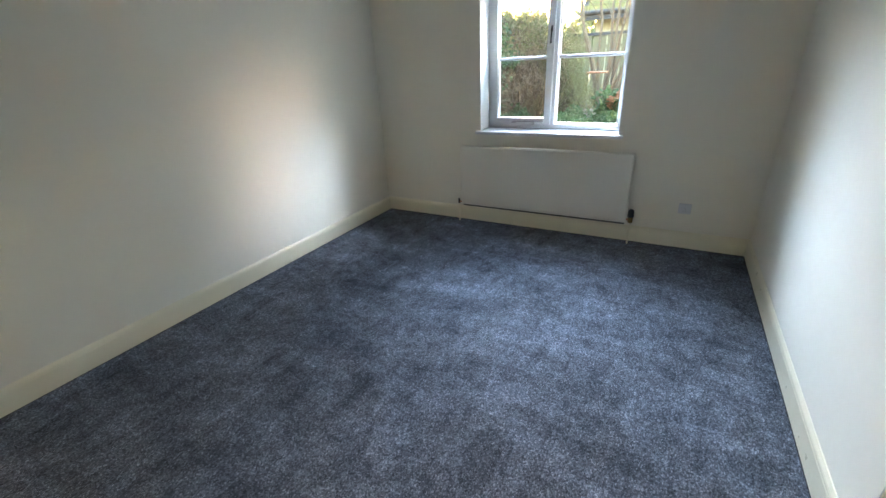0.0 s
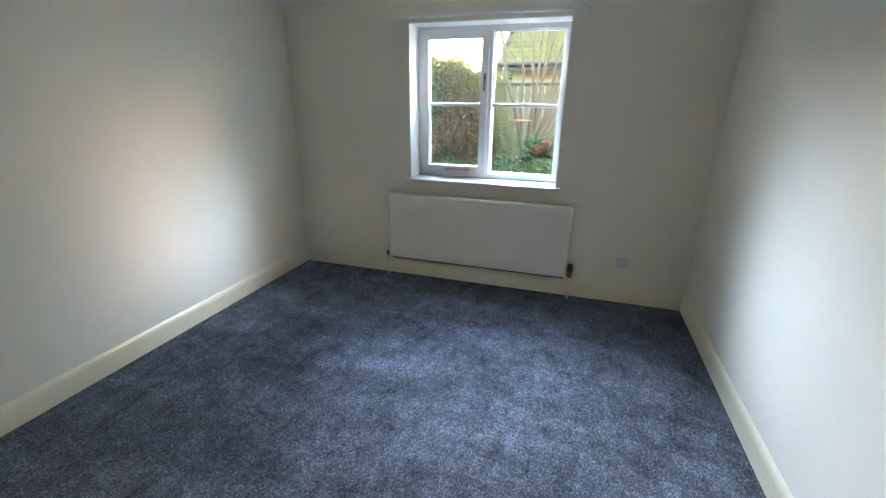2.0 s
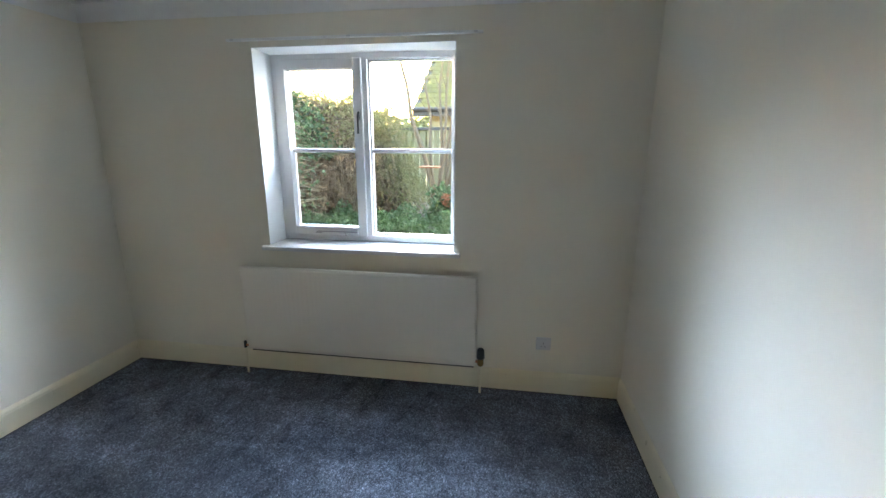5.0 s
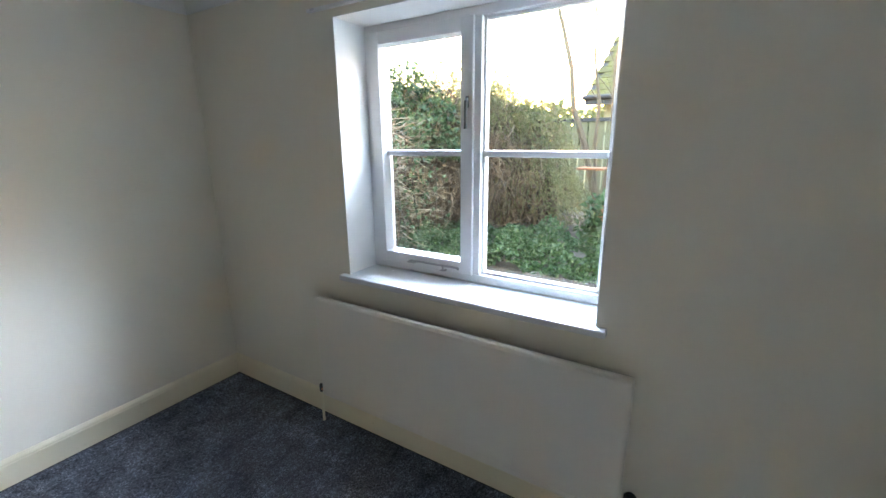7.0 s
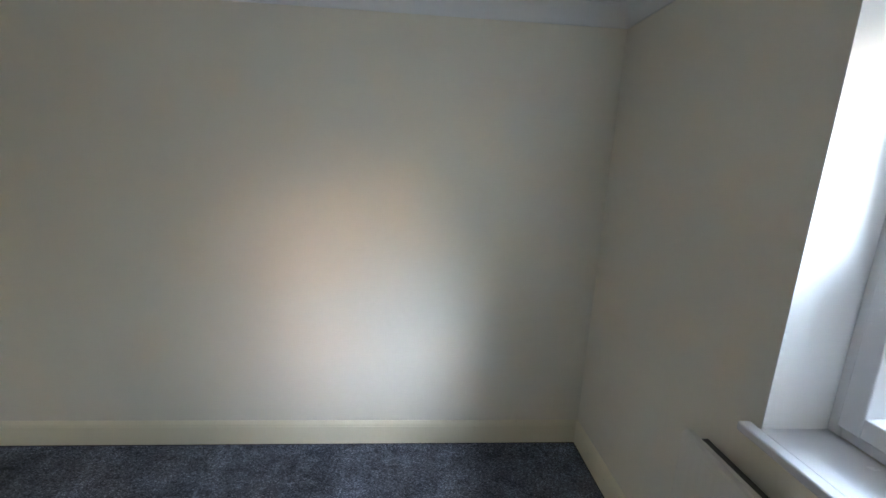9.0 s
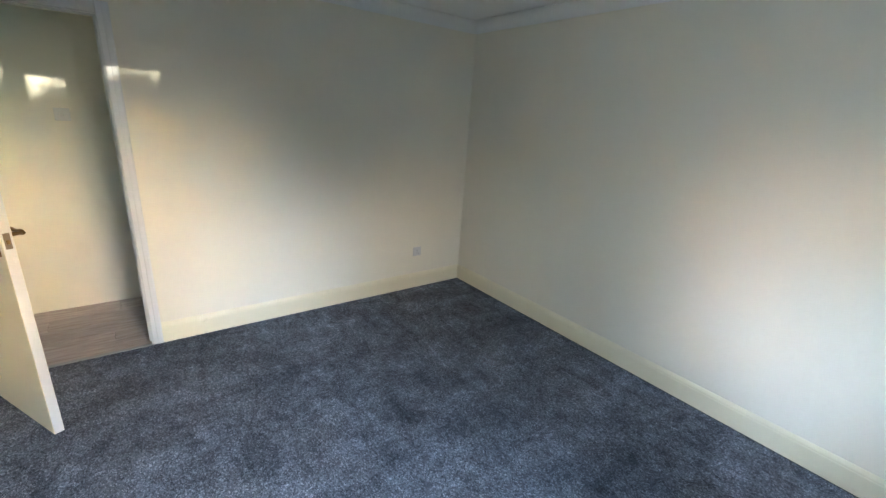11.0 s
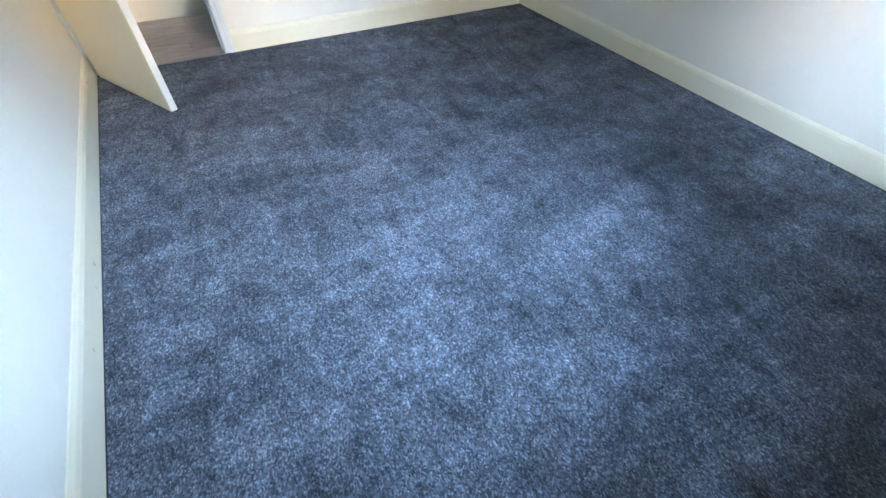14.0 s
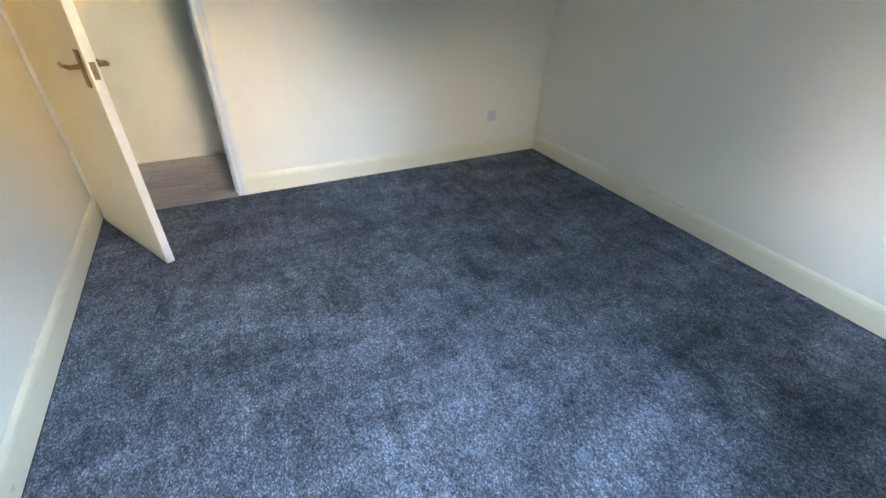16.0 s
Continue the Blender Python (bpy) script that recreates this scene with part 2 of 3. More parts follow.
def box(x0, x1, y0, y1, z0, z1, bevel=0.0, seg=2, bm=None):
    own = bmesh.new()
    bmesh.ops.create_cube(own, size=1.0)
    for v in own.verts:
        v.co = ((x0 + x1) / 2 + v.co.x * (x1 - x0), (y0 + y1) / 2 + v.co.y * (y1 - y0), (z0 + z1) / 2 + v.co.z * (z1 - z0))
    if bevel:
        bmesh.ops.bevel(own, geom=list(own.edges), offset=bevel, segments=seg, affect="EDGES", profile=0.5)
    if bm is None:
        return own
    tmp = bpy.data.meshes.new("tmp")
    own.to_mesh(tmp)
    own.free()
    bm.from_mesh(tmp)
    bpy.data.meshes.remove(tmp)
    return bm


def tube(points, radii, sides=10, bm=None):
    bm = bm or bmesh.new()
    pts = [Vector(p) for p in points]
    rings = []
    for i, p in enumerate(pts):
        d = (pts[min(i + 1, len(pts) - 1)] - pts[max(i - 1, 0)]).normalized()
        a = d.orthogonal().normalized() if not rings else (rings[-1][1] - d * rings[-1][1].dot(d)).normalized()
        c = d.cross(a)
        r = radii[i] if isinstance(radii, (list, tuple)) else radii
        rings.append(([bm.verts.new(p + (a * math.cos(k * math.tau / sides) + c * math.sin(k * math.tau / sides)) * r) for k in range(sides)], a))
    for (r0, _), (r1, _) in zip(rings, rings[1:]):
        for k in range(sides):
            bm.faces.new((r0[k], r0[(k + 1) % sides], r1[(k + 1) % sides], r1[k]))
    bm.faces.new(rings[0][0][::-1])
    bm.faces.new(rings[-1][0])
    return bm


def pierced(u0, u1, z0, z1, w0, w1, holes, axis):
    """A wall from u0 to u1 and z0 to z1, w0 to w1 thick, with holes (u0, u1, z0, z1) through it. axis: the one across the wall."""
    us = sorted({u0, u1, *(h[0] for h in holes), *(h[1] for h in holes)})
    zs = sorted({z0, z1, *(h[2] for h in holes), *(h[3] for h in holes)})
    bm = bmesh.new()
    verts = {}

    def vert(i, j, w):
        if (i, j, w) not in verts:
            p = (us[i], w, zs[j]) if axis == "y" else (w, us[i], zs[j])
            verts[i, j, w] = bm.verts.new(p)
        return verts[i, j, w]

    def full(i, j):
        if not (0 <= i < len(us) - 1 and 0 <= j < len(zs) - 1):
            return False
        u, z = (us[i] + us[i + 1]) / 2, (zs[j] + zs[j + 1]) / 2
        return not any(h[0] < u < h[1] and h[2] < z < h[3] for h in holes)

    for i in range(len(us) - 1):
        for j in range(len(zs) - 1):
            if not full(i, j):
                continue
            for w in (w0, w1):
                bm.faces.new([vert(i, j, w), vert(i + 1, j, w), vert(i + 1, j + 1, w), vert(i, j + 1, w)])
            for di, dj, a, c in ((-1, 0, (i, j), (i, j + 1)), (1, 0, (i + 1, j), (i + 1, j + 1)), (0, -1, (i, j), (i + 1, j)), (0, 1, (i, j + 1), (i + 1, j + 1))):
                if not full(i + di, j + dj):
                    bm.faces.new([vert(*a, w0), vert(*c, w0), vert(*c, w1), vert(*a, w1)])
    return bm


def strip(profile, a, c, inward, name, material, mitre=(0, 0)):
    """A moulding: a profile of (out, up) run from a to c on the plan; mitre: how far each end runs on per metre out."""
    bm = bmesh.new()
    a, c, n = Vector(a), Vector(c), Vector(inward)
    d = (c - a).normalized()
    ends = []
    for p, m in ((a, -mitre[0]), (c, mitre[1])):
        ends.append([bm.verts.new((*(p + n * o + d * (m * o)), z)) for o, z in profile])
    k = len(profile)
    for i in range(k):
        bm.faces.new((ends[0][i], ends[0][(i + 1) % k], ends[1][(i + 1) % k], ends[1][i]))
    bm.faces.new(ends[0][::-1])
    bm.faces.new(ends[1])
    return tagged(new(name, finish(bm, material, name)), kind="structure")


# ---- the room: x 0..3.43 between skirtings, y -3.995..0, window wall at y = 0 ----
W, L, H = 3.43, 3.995, 2.392
SK = 0.016
XL, XR, YN, YS = -SK, W + SK, 0.006, -L - SK
WX0, WX1, WZ0, WZ1 = 1.138, 2.377, 0.895, 2.133          # window opening
DX0, DX1, DZ = 2.606, 3.437, 2.035                        # doorway in the wall, with its lining
HALL_Y = -4.93

floor_bm = box(XL, XR, -4.0, YN, -0.12, 0.0)
floor = part("floor", floor_bm, CARPET)
tagged(floor, "dark blue-grey cut pile carpet with brushed patches", "floor", kind="structure")

wn_ob = part("wall_north", pierced(-1.2, 5.2, -0.3, H + 0.25, YN, 0.34, [(WX0, WX1, WZ0, WZ1)], "y"), WALL)
ws_ob = part("wall_south", pierced(-1.2, 5.2, -0.3, H + 0.25, YS - 0.10, YS, [(DX0, DX1, -0.02, DZ)], "y"), WALL)
ww_ob = part("wall_west", pierced(YS, YN, -0.3, H + 0.25, -1.2, XL, [], "x"), WALL)
we_ob = part("wall_east", pierced(YS, YN, -0.3, H + 0.25, XR, 5.2, [], "x"), WALL)
for o, l in ((wn_ob, "cream emulsion wall with a window opening"), (ws_ob, "cream emulsion wall with a doorway"),
             (ww_ob, "plain cream emulsion wall"), (we_ob, "plain cream emulsion wall")):
    tagged(o, l, "wall", kind="structure")
ceil = part("ceiling", box(XL, XR, YS, YN, H, H + 0.246), CEIL)
ceil_hall = part("ceiling_hall", box(-1.2, 5.2, HALL_Y - 0.15, YS - 0.10, H, H + 0.246), CEIL)
tagged(ceil_hall, "white painted hall ceiling", "ceiling", kind="structure")
tagged(ceil, "smooth white painted ceiling", "ceiling", kind="structure")

skirt_profile = [(0, 0), (SK, 0), (SK, 0.112), (SK - 0.002, 0.118), (SK - 0.002, 0.124), (SK - 0.0045, 0.131), (SK - 0.009, 0.138), (SK - 0.012, 0.143), (0, 0.145)]
sk = "baseboard"
strip(skirt_profile, (XL, YS), (XL, YN), (1, 0), sk, CREAM, (-1, -1))
strip(skirt_profile, (XL, YN), (XR, YN), (0, -1), sk, CREAM, (-1, -1))
strip(skirt_profile, (XR, YN), (XR, YS), (-1, 0), sk, CREAM, (-1, 0))
strip(skirt_profile, (2.567, YS), (XL, YS), (0, 1), sk, CREAM, (0, -1))
# thin dark strips drawn as the shadow line between carpet and skirting
shade_line_profile = [(SK, 0.0005), (SK + 0.0035, 0.0005), (SK + 0.0035, 0.0025), (SK, 0.0030)]
for a, c, n in (((XL, YS), (XL, YN), (1, 0)), ((XL, YN), (XR, YN), (0, -1)), ((XR, YN), (XR, YS), (-1, 0))):
    strip(shade_line_profile, a, c, n, "trim", GAPDARK, (-1, -1))
cove_r, cz = 0.088, H - 0.088
cove_profile = [(0, H - 0.001), (0, cz), (0.008, cz)]
for i in range(9):
    a = math.pi / 2 * i / 8
    cove_profile.append((0.008 + 0.074 * (1 - math.cos(a)), cz + 0.006 + 0.074 * math.sin(a)))
cove_profile += [(cove_r, H - 0.008), (cove_r, H - 0.001)]
for a, c, n in (((XL, YS), (XL, YN), (1, 0)), ((XL, YN), (XR, YN), (0, -1)), ((XR, YN), (XR, YS), (-1, 0)), ((XR, YS), (XL, YS), (0, 1))):
    strip(cove_profile, a, c, n, "trim", COVE, (-1, -1))

# ---- window ----
win = thing("window_1", (0, 0, 0), "white painted timber casement window with four panes", "window", kind="structure")
FY0, FY1 = 0.208, 0.296
FT = 0.042
X0, X1, Z0, Z1 = WX0, WX1, 0.921, WZ1
MX0, MX1 = 1.742, 1.786      # mullion of the fixed frame


def frame_bm(x0, x1, z0, z1, y0, y1, t, bevel=0.004, bottom=None):
    bm = bmesh.new()
    b = bottom or t
    box(x0, x0 + t, y0, y1, z0, z1, bevel, bm=bm)
    box(x1 - t, x1, y0, y1, z0, z1, bevel, bm=bm)
    box(x0 + t - 0.003, x1 - t + 0.003, y0 + 0.0015, y1, z1 - t, z1 - 0.001, bevel, bm=bm)
    box(x0 + t - 0.003, x1 - t + 0.003, y0 + 0.0015, y1, z0 + 0.001, z0 + b, bevel, bm=bm)
    return bm


fr_bm = frame_bm(X0, X1, Z0, Z1, FY0, FY1, FT)
box(MX0, MX1, FY0 + 0.003, FY1, Z0 + FT - 0.003, Z1 - FT + 0.003, 0.004, bm=fr_bm)
part("window_frame", fr_bm, WHITE, win)
sash = part("casement", frame_bm(X0 + FT - 0.008, MX0 + 0.010, Z0 + FT - 0.008, Z1 - FT + 0.008, FY0 - 0.012, FY0 + 0.074, 0.062, 0.005), WHITE, win)
part("rebate", frame_bm(MX1 - 0.004, X1 - FT + 0.004, Z0 + FT - 0.004, Z1 - FT + 0.004, FY0 + 0.026, FY0 + 0.06, 0.016, 0.003), WHITE, win)
BZ = 1.532
part("glazing_bar", box(X0 + FT + 0.040, MX0 - 0.038, FY0 + 0.030, FY0 + 0.068, BZ - 0.014, BZ + 0.014, 0.006), WHITE, sash)
part("glazing_bar", box(MX1 + 0.008, X1 - FT - 0.008, FY0 + 0.010, FY0 + 0.056, BZ - 0.014, BZ + 0.014, 0.006), WHITE, win)
for gx0, gx1, gy, owner in ((X0 + FT + 0.040, MX0 - 0.038, FY0 + 0.054, sash), (MX1 + 0.008, X1 - FT - 0.008, FY0 + 0.044, win)):
    for gz0, gz1 in ((Z0 + FT + 0.008, BZ - 0.010), (BZ + 0.010, Z1 - FT - 0.008)):
        bm = bmesh.new()
        bm.faces.new([bm.verts.new(p) for p in ((gx0, gy, gz0), (gx1, gy, gz0), (gx1, gy, gz1), (gx0, gy, gz1))])
        part("pane", bm, GLASS, owner)
# casement handle and stay
hx = MX0 - 0.016
hd = bmesh.new()
box(hx - 0.008, hx + 0.008, FY0 - 0.018, FY0 - 0.010, 1.728, 1.778, 0.003, bm=hd)
tube([(hx, FY0 - 0.016, 1.765), (hx, FY0 - 0.026, 1.755), (hx, FY0 - 0.030, 1.72), (hx - 0.001, FY0 - 0.030, 1.67), (hx - 0.002, FY0 - 0.027, 1.640)], [0.009, 0.009, 0.0075, 0.0065, 0.008], 8, hd)
part("handle", hd, DARKP, sash, "dark metal cockspur handle")
st = bmesh.new()
box(1.40, 1.66, FY0 - 0.030, FY0 - 0.020, 0.984, 0.993, 0.002, bm=st)
tube([(1.66, FY0 - 0.025, 0.988), (1.675, FY0 - 0.026, 0.988), (1.69, FY0 - 0.03, 0.986)], [0.006, 0.005, 0.008], 8, st)
box(1.385, 1.43, FY0 - 0.034, FY0 - 0.010, 0.976, 0.984, 0.002, bm=st)
tube([(1.60, FY0 - 0.025, 0.962), (1.60, FY0 - 0.025, 0.994)], 0.005, 8, st)
box(1.585, 1.615, FY0 - 0.036, FY0 - 0.002, 0.962, 0.967, 0.002, bm=st)
part("stay", st, STEEL, sash, "dull metal casement stay")
sill = part("window_sill", box(1.097, 2.416, -0.034, YN + 0.002, 0.890, 0.9195, 0.007, 3), WHITE, win)
part("sill_board", box(WX0 + 0.001, WX1 - 0.001, YN - 0.004, FY0 + 0.004, WZ0 + 0.001, 0.9205, 0.001), WHITE, win)
# reveal lining
rv = bmesh.new()
box(WX0 + 0.0005, WX0 + 0.004, YN - 0.001, FY0 + 0.01, 0.9205, WZ1 - 0.001, bm=rv)
box(WX1 - 0.004, WX1 - 0.0005, YN - 0.001, FY0 + 0.01, 0.9205, WZ1 - 0.001, bm=rv)
box(WX0 + 0.004, WX1 - 0.004, YN - 0.001, FY0 + 0.01, WZ1 - 0.004, WZ1 - 0.0005, bm=rv)
part("reveal", rv, COVE, win)
part("outer_sill", box(WX0 + 0.001, WX1 - 0.001, FY1 - 0.02, 0.40, WZ0 + 0.001, 0.925, 0.006), STONE, win)

# curtain rail above the window
rail = thing("curtain_rail", (0.995, YN, 2.168), "slim cream painted curtain batten above the window", "curtain rail")
part("batten", box(0, 1.53, -0.022, 0, -0.004, 0.010, 0.003), COVE, rail)
for bx in (0.04, 0.765, 1.49):
    part("bracket", box(bx - 0.012, bx + 0.012, -0.026, -0.020, -0.002, 0.008, 0.002), PLAST, rail)


# ---- radiator ----
def radiator():
    r = thing("radiator", (0.955, 0.0, 0.0), "white enamelled single panel radiator under the window", "radiator")
    w, z0, z1, yf, yb = 1.575, 0.198, 0.787, -0.092, -0.056
    bm = bmesh.new()
    # front panel with a soft rolled edge and a shallow raised field
    rows = [(0.0, yb, 0.0), (0.0, yf + 0.012, 0.0), (0.006, yf + 0.003, 0.006), (0.014, yf, 0.014), (0.030, yf, 0.030)]
    loops = []
    for inset, y, iz in rows:
        loops.append([bm.verts.new(p) for p in ((inset, y, z0 + iz), (w - inset, y, z0 + iz), (w - inset, y, z1 - iz), (inset, y, z1 - iz))])
    for a, c in zip(loops, loops[1:]):
        for k in range(4):
            bm.faces.new((a[k], a[(k + 1) % 4], c[(k + 1) % 4], c[k]))
    bm.faces.new(loops[0][::-1])
    # shallow upright flutes pressed into the field
    n = 184
    low, high = [], []
    for k in range(n + 1):
        x = 0.030 + (w - 0.060) * k / n
        y = yf - 0.0006 * (1 - math.cos(math.tau * k / 4)) / 2 if 0 < k < n else yf
        low.append(bm.verts.new((x, y, z0 + 0.034)))
        high.append(bm.verts.new((x, y, z1 - 0.034)))
    for k in range(n):
        bm.faces.new((low[k], low[k + 1], high[k + 1], high[k]))
    for row, (p, q) in ((low, (loops[-1][0], loops[-1][1])), (high, (loops[-1][3], loops[-1][2]))):
        bm.faces.new([p, *row, q])
    bm.faces.new((loops[-1][0], low[0], high[0], loops[-1][3]))
    bm.faces.new((loops[-1][1], low[-1], high[-1], loops[-1][2]))
    part("panel", bm, RADP, r)
    part("top_seam", tube([(0.008, yf + 0.012, z1 - 0.004), (w - 0.008, yf + 0.012, z1 - 0.004)], 0.009, 8), RADP, r, smooth=True)
    part("bottom_seam", tube([(0.008, yf + 0.012, z0 + 0.004), (w - 0.008, yf + 0.012, z0 + 0.004)], 0.009, 8), RADP, r, smooth=True)
    for bx in (0.22, w - 0.22):
        part("bracket", box(bx - 0.02, bx + 0.02, yb - 0.004, YN - 0.001, z0 + 0.05, z1 - 0.04), STEEL, r)
    # dark box added as the shade behind the panel and below its edge
    part("shade_box", box(0.012, w - 0.012, yb - 0.001, 0.0, z0 - 0.028, z1 - 0.030), RADSHADE, r, "dark box drawn for the shade behind and under the panel")
    # thermostatic valve
    vx, vz = w + 0.032, 0.232
    v = part("valve", tube([(w - 0.002, -0.068, 0.222), (vx, -0.068, 0.222)], 0.010, 10), COPPER, r, "tarnished brass thermostatic valve")
    bm = tube([(vx, -0.068, 0.196), (vx, -0.068, 0.206), (vx, -0.068, 0.240), (vx, -0.068, 0.248)], [0.016, 0.021, 0.020, 0.015], 12)
    part("nut", bm, BRASS, v)
    bm = tube([(vx, -0.068, 0.246), (vx, -0.068, 0.252), (vx, -0.068, 0.305), (vx, -0.068, 0.314)], [0.022, 0.026, 0.023, 0.015], 14)
    part("cap", bm, DARKP, v, "dark plastic valve cap")
    part("pipe", tube([(vx, -0.068, 0.196), (vx, -0.068, 0.0)], 0.0075, 10), CREAM, r)
    # lockshield end
    v = part("valve", tube([(0.004, -0.068, 0.212), (-0.032, -0.068, 0.212)], 0.008, 10), COPPER, r)
    part("cap", tube([(-0.032, -0.068, 0.192), (-0.032, -0.068, 0.198), (-0.032, -0.068, 0.238), (-0.032, -0.068, 0.242)], [0.008, 0.011, 0.010, 0.007], 12), DARKP, v)
    part("pipe", tube([(-0.032, -0.068, 0.194), (-0.032, -0.068, 0.0)], 0.0075, 10), CREAM, r)
    return r


radiator()


# ---- sockets and switches ----
def plate(name, at, turn, w, h, label, category, kind="socket"):
    o = thing(name, at, label, category)
    o.rotation_euler = (0, 0, turn)
    part("faceplate", box(-w / 2, w / 2, -0.009, 0, -h / 2, h / 2, 0.003), PLAST, o)
    for sx in ((-0.036, 0.036) if w > 0.1 else (0.0,)):
        if kind == "socket":
            part("rocker", box(sx - 0.006, sx + 0.006, -0.0125, -0.0085, 0.014, 0.032, 0.0015), PLAST, o)
            for dx, dz, a, c in ((0, 0.004, 0.002, 0.004), (-0.011, -0.018, 0.0032, 0.002), (0.011, -0.018, 0.0032, 0.002)):
                part("pin_slot", box(sx + dx - a, sx + dx + a, -0.0096, -0.0088, dz - c, dz + c), DARKP, o)
        else:
            part("rocker", box(sx - 0.008, sx + 0.008, -0.0135, -0.0085, -0.014, 0.014, 0.002), PLAST, o)
    return o


plate("wall_socket", (2.955, YN, 0.345), 0, 0.092, 0.086, "white plastic single socket low on the window wall", "socket")
plate("wall_socket", (0.504, YS, 0.362), math.pi, 0.086, 0.086, "white plastic single socket near the corner", "socket")
plate("light_switch", (2.93, HALL_Y, 1.45), math.pi, 0.086, 0.086, "white plastic light switch on the hall wall", "switch", "switch")

# ---- pendant lamp holder ----
pend = thing("pendant_lamp", (1.80, -2.0, H), "bare brown pendant lamp holder on a short flex", "lamp")
part("ceiling_rose", tube([(0, 0, -0.022), (0, 0, -0.014), (0, 0, 0)], [0.022, 0.036, 0.040], 20), PLAST, pend, smooth=False)
part("flex", tube([(0, 0, -0.02), (0.001, 0, -0.15), (0, 0, -0.32)], 0.0035, 8), GREYP, pend)
hold = part("lamp_holder", tube([(0, 0, -0.305), (0, 0, -0.32), (0, 0, -0.345), (0, 0, -0.405), (0, 0, -0.412)], [0.006, 0.013, 0.019, 0.020, 0.017], 18), HOLDER, pend)
part("shade_ring", tube([(0, 0, -0.366), (0, 0, -0.376)], 0.0235, 18), HOLDER, hold)

# ---- door, lining and architrave ----
lin = bmesh.new()
JX0, JX1, JZ = 2.633, 3.412, 2.008
box(DX0 + 0.001, JX0, YS - 0.102, YS + 0.002, 0.0, JZ + 0.026, 0.002, bm=lin)
box(JX1, DX1 - 0.001, YS - 0.102, YS + 0.002, 0.0, JZ + 0.026, 0.002, bm=lin)
box(JX0, JX1, YS - 0.101, YS + 0.001, JZ, JZ + 0.026, 0.002, bm=lin)
box(JX0 - 0.001, JX0 + 0.012, YS - 0.080, YS - 0.045, 0.0, JZ, 0.002, bm=lin)
box(JX1 - 0.012, JX1 + 0.001, YS - 0.080, YS - 0.045, 0.0, JZ, 0.002, bm=lin)
tagged(part("door_frame", lin, WHITE), "white gloss door lining with stops", "door frame", kind="structure")
arch = bmesh.new()
box(2.566, 2.6265, YS + 0.0005, YS + 0.018, 0.0, JZ + 0.068, 0.004, bm=arch)
box(2.572, 2.598, YS + 0.015, YS + 0.021, 0.0, JZ + 0.062, 0.003, bm=arch)
box(JX1 + 0.006, XR - 0.0005, YS + 0.0005, YS + 0.018, 0.0, JZ + 0.068, 0.004, bm=arch)
box(2.6265, JX1 + 0.006, YS + 0.001, YS + 0.0175, JZ + 0.007, JZ + 0.067, 0.004, bm=arch)
tagged(part("trim", arch, WHITE), "white gloss architrave round the doorway", "architrave", kind="structure")

door = thing("door_1", (3.413, -3.941, 0.0), "cream painted flush door standing open into the room", "door", kind="structure")
door.rotation_euler = (0, 0, math.atan2(0.668, -0.352))
# local x runs from the hinge to the leading edge; local y > 0 is the doorway's side
LEAF = 0.762
part("leaf", box(0.0, LEAF, 0.0, 0.040, 0.010, 1.991, 0.0025), DOORP, door)
part("edge", box(LEAF - 0.001, LEAF + 0.0015, 0.002, 0.038, 0.012, 1.989), WHITE, door, "white painted leading edge")
part("latch_plate", box(LEAF + 0.001, LEAF + 0.003, 0.009, 0.031, 0.960, 1.030, 0.0005), HOLDER, door, "tarnished brass latch plate")
part("latch_bolt", box(LEAF + 0.002, LEAF + 0.012, 0.014, 0.026, 0.982, 1.002, 0.003), BRASS, door)
for side in (-1, 1):
    y0 = 0.0 if side < 0 else 0.040
    lever = part("handle", box(0.695, 0.735, min(y0, y0 + side * 0.007), max(y0, y0 + side * 0.007), 0.925, 1.075, 0.002), BRASS, door, "aged brass lever handle on a back plate")
    bm = tube([(0.715, y0, 1.010), (0.715, y0 + side * 0.018, 1.010), (0.715, y0 + side * 0.046, 1.010)], [0.014, 0.010, 0.009], 12)
    tube([(0.722, y0 + side * 0.046, 1.010), (0.69, y0 + side * 0.050, 1.012), (0.65, y0 + side * 0.050, 1.006), (0.615, y0 + side * 0.046, 1.010), (0.600, y0 + side * 0.042, 1.012)],
         [0.010, 0.0095, 0.0075, 0.009, 0.006], 10, bm)
    part("lever", bm, BRASS, lever, smooth=True)
    for kz in (0.940, 1.060):
        part("screw", tube([(0.715, y0 + side * 0.006, kz), (0.715, y0 + side * 0.0085, kz)], 0.004, 8), STEEL, lever)

# ---- hall beyond the doorway ----
hb = part("wall_hall", pierced(-1.2, 5.2, -0.3, H, HALL_Y - 0.15, HALL_Y, [], "y"), WALL)
tagged(hb, "cream emulsion hall wall", "wall", kind="structure")
for nm, xx in (("wall_hall_west", -1.2), ("wall_hall_east", 5.05)):
    # unseen opening added in the east end to let sky light into the hall
    light_gap = [(HALL_Y + 0.12, YS - 0.22, 1.2, 2.05)] if xx > 0 else []
    o = part(nm, pierced(HALL_Y, YS - 0.10, -0.3, H, xx, xx + 0.15, light_gap, "x"), WALL)
    tagged(o, "cream emulsion hall end wall", "wall", kind="structure")
hf = part("floor_hall", box(-1.05, 5.05, HALL_Y, -4.001, -0.12, -0.010), GAPDARK)
tagged(hf, "grey-brown oak laminate hall floor", "floor", kind="structure")
tagged(part("trim", box(JX0, JX1, -4.018, -3.990, -0.002, 0.004, 0.002), STEEL), "thin metal carpet bar in the doorway", "threshold", kind="structure")
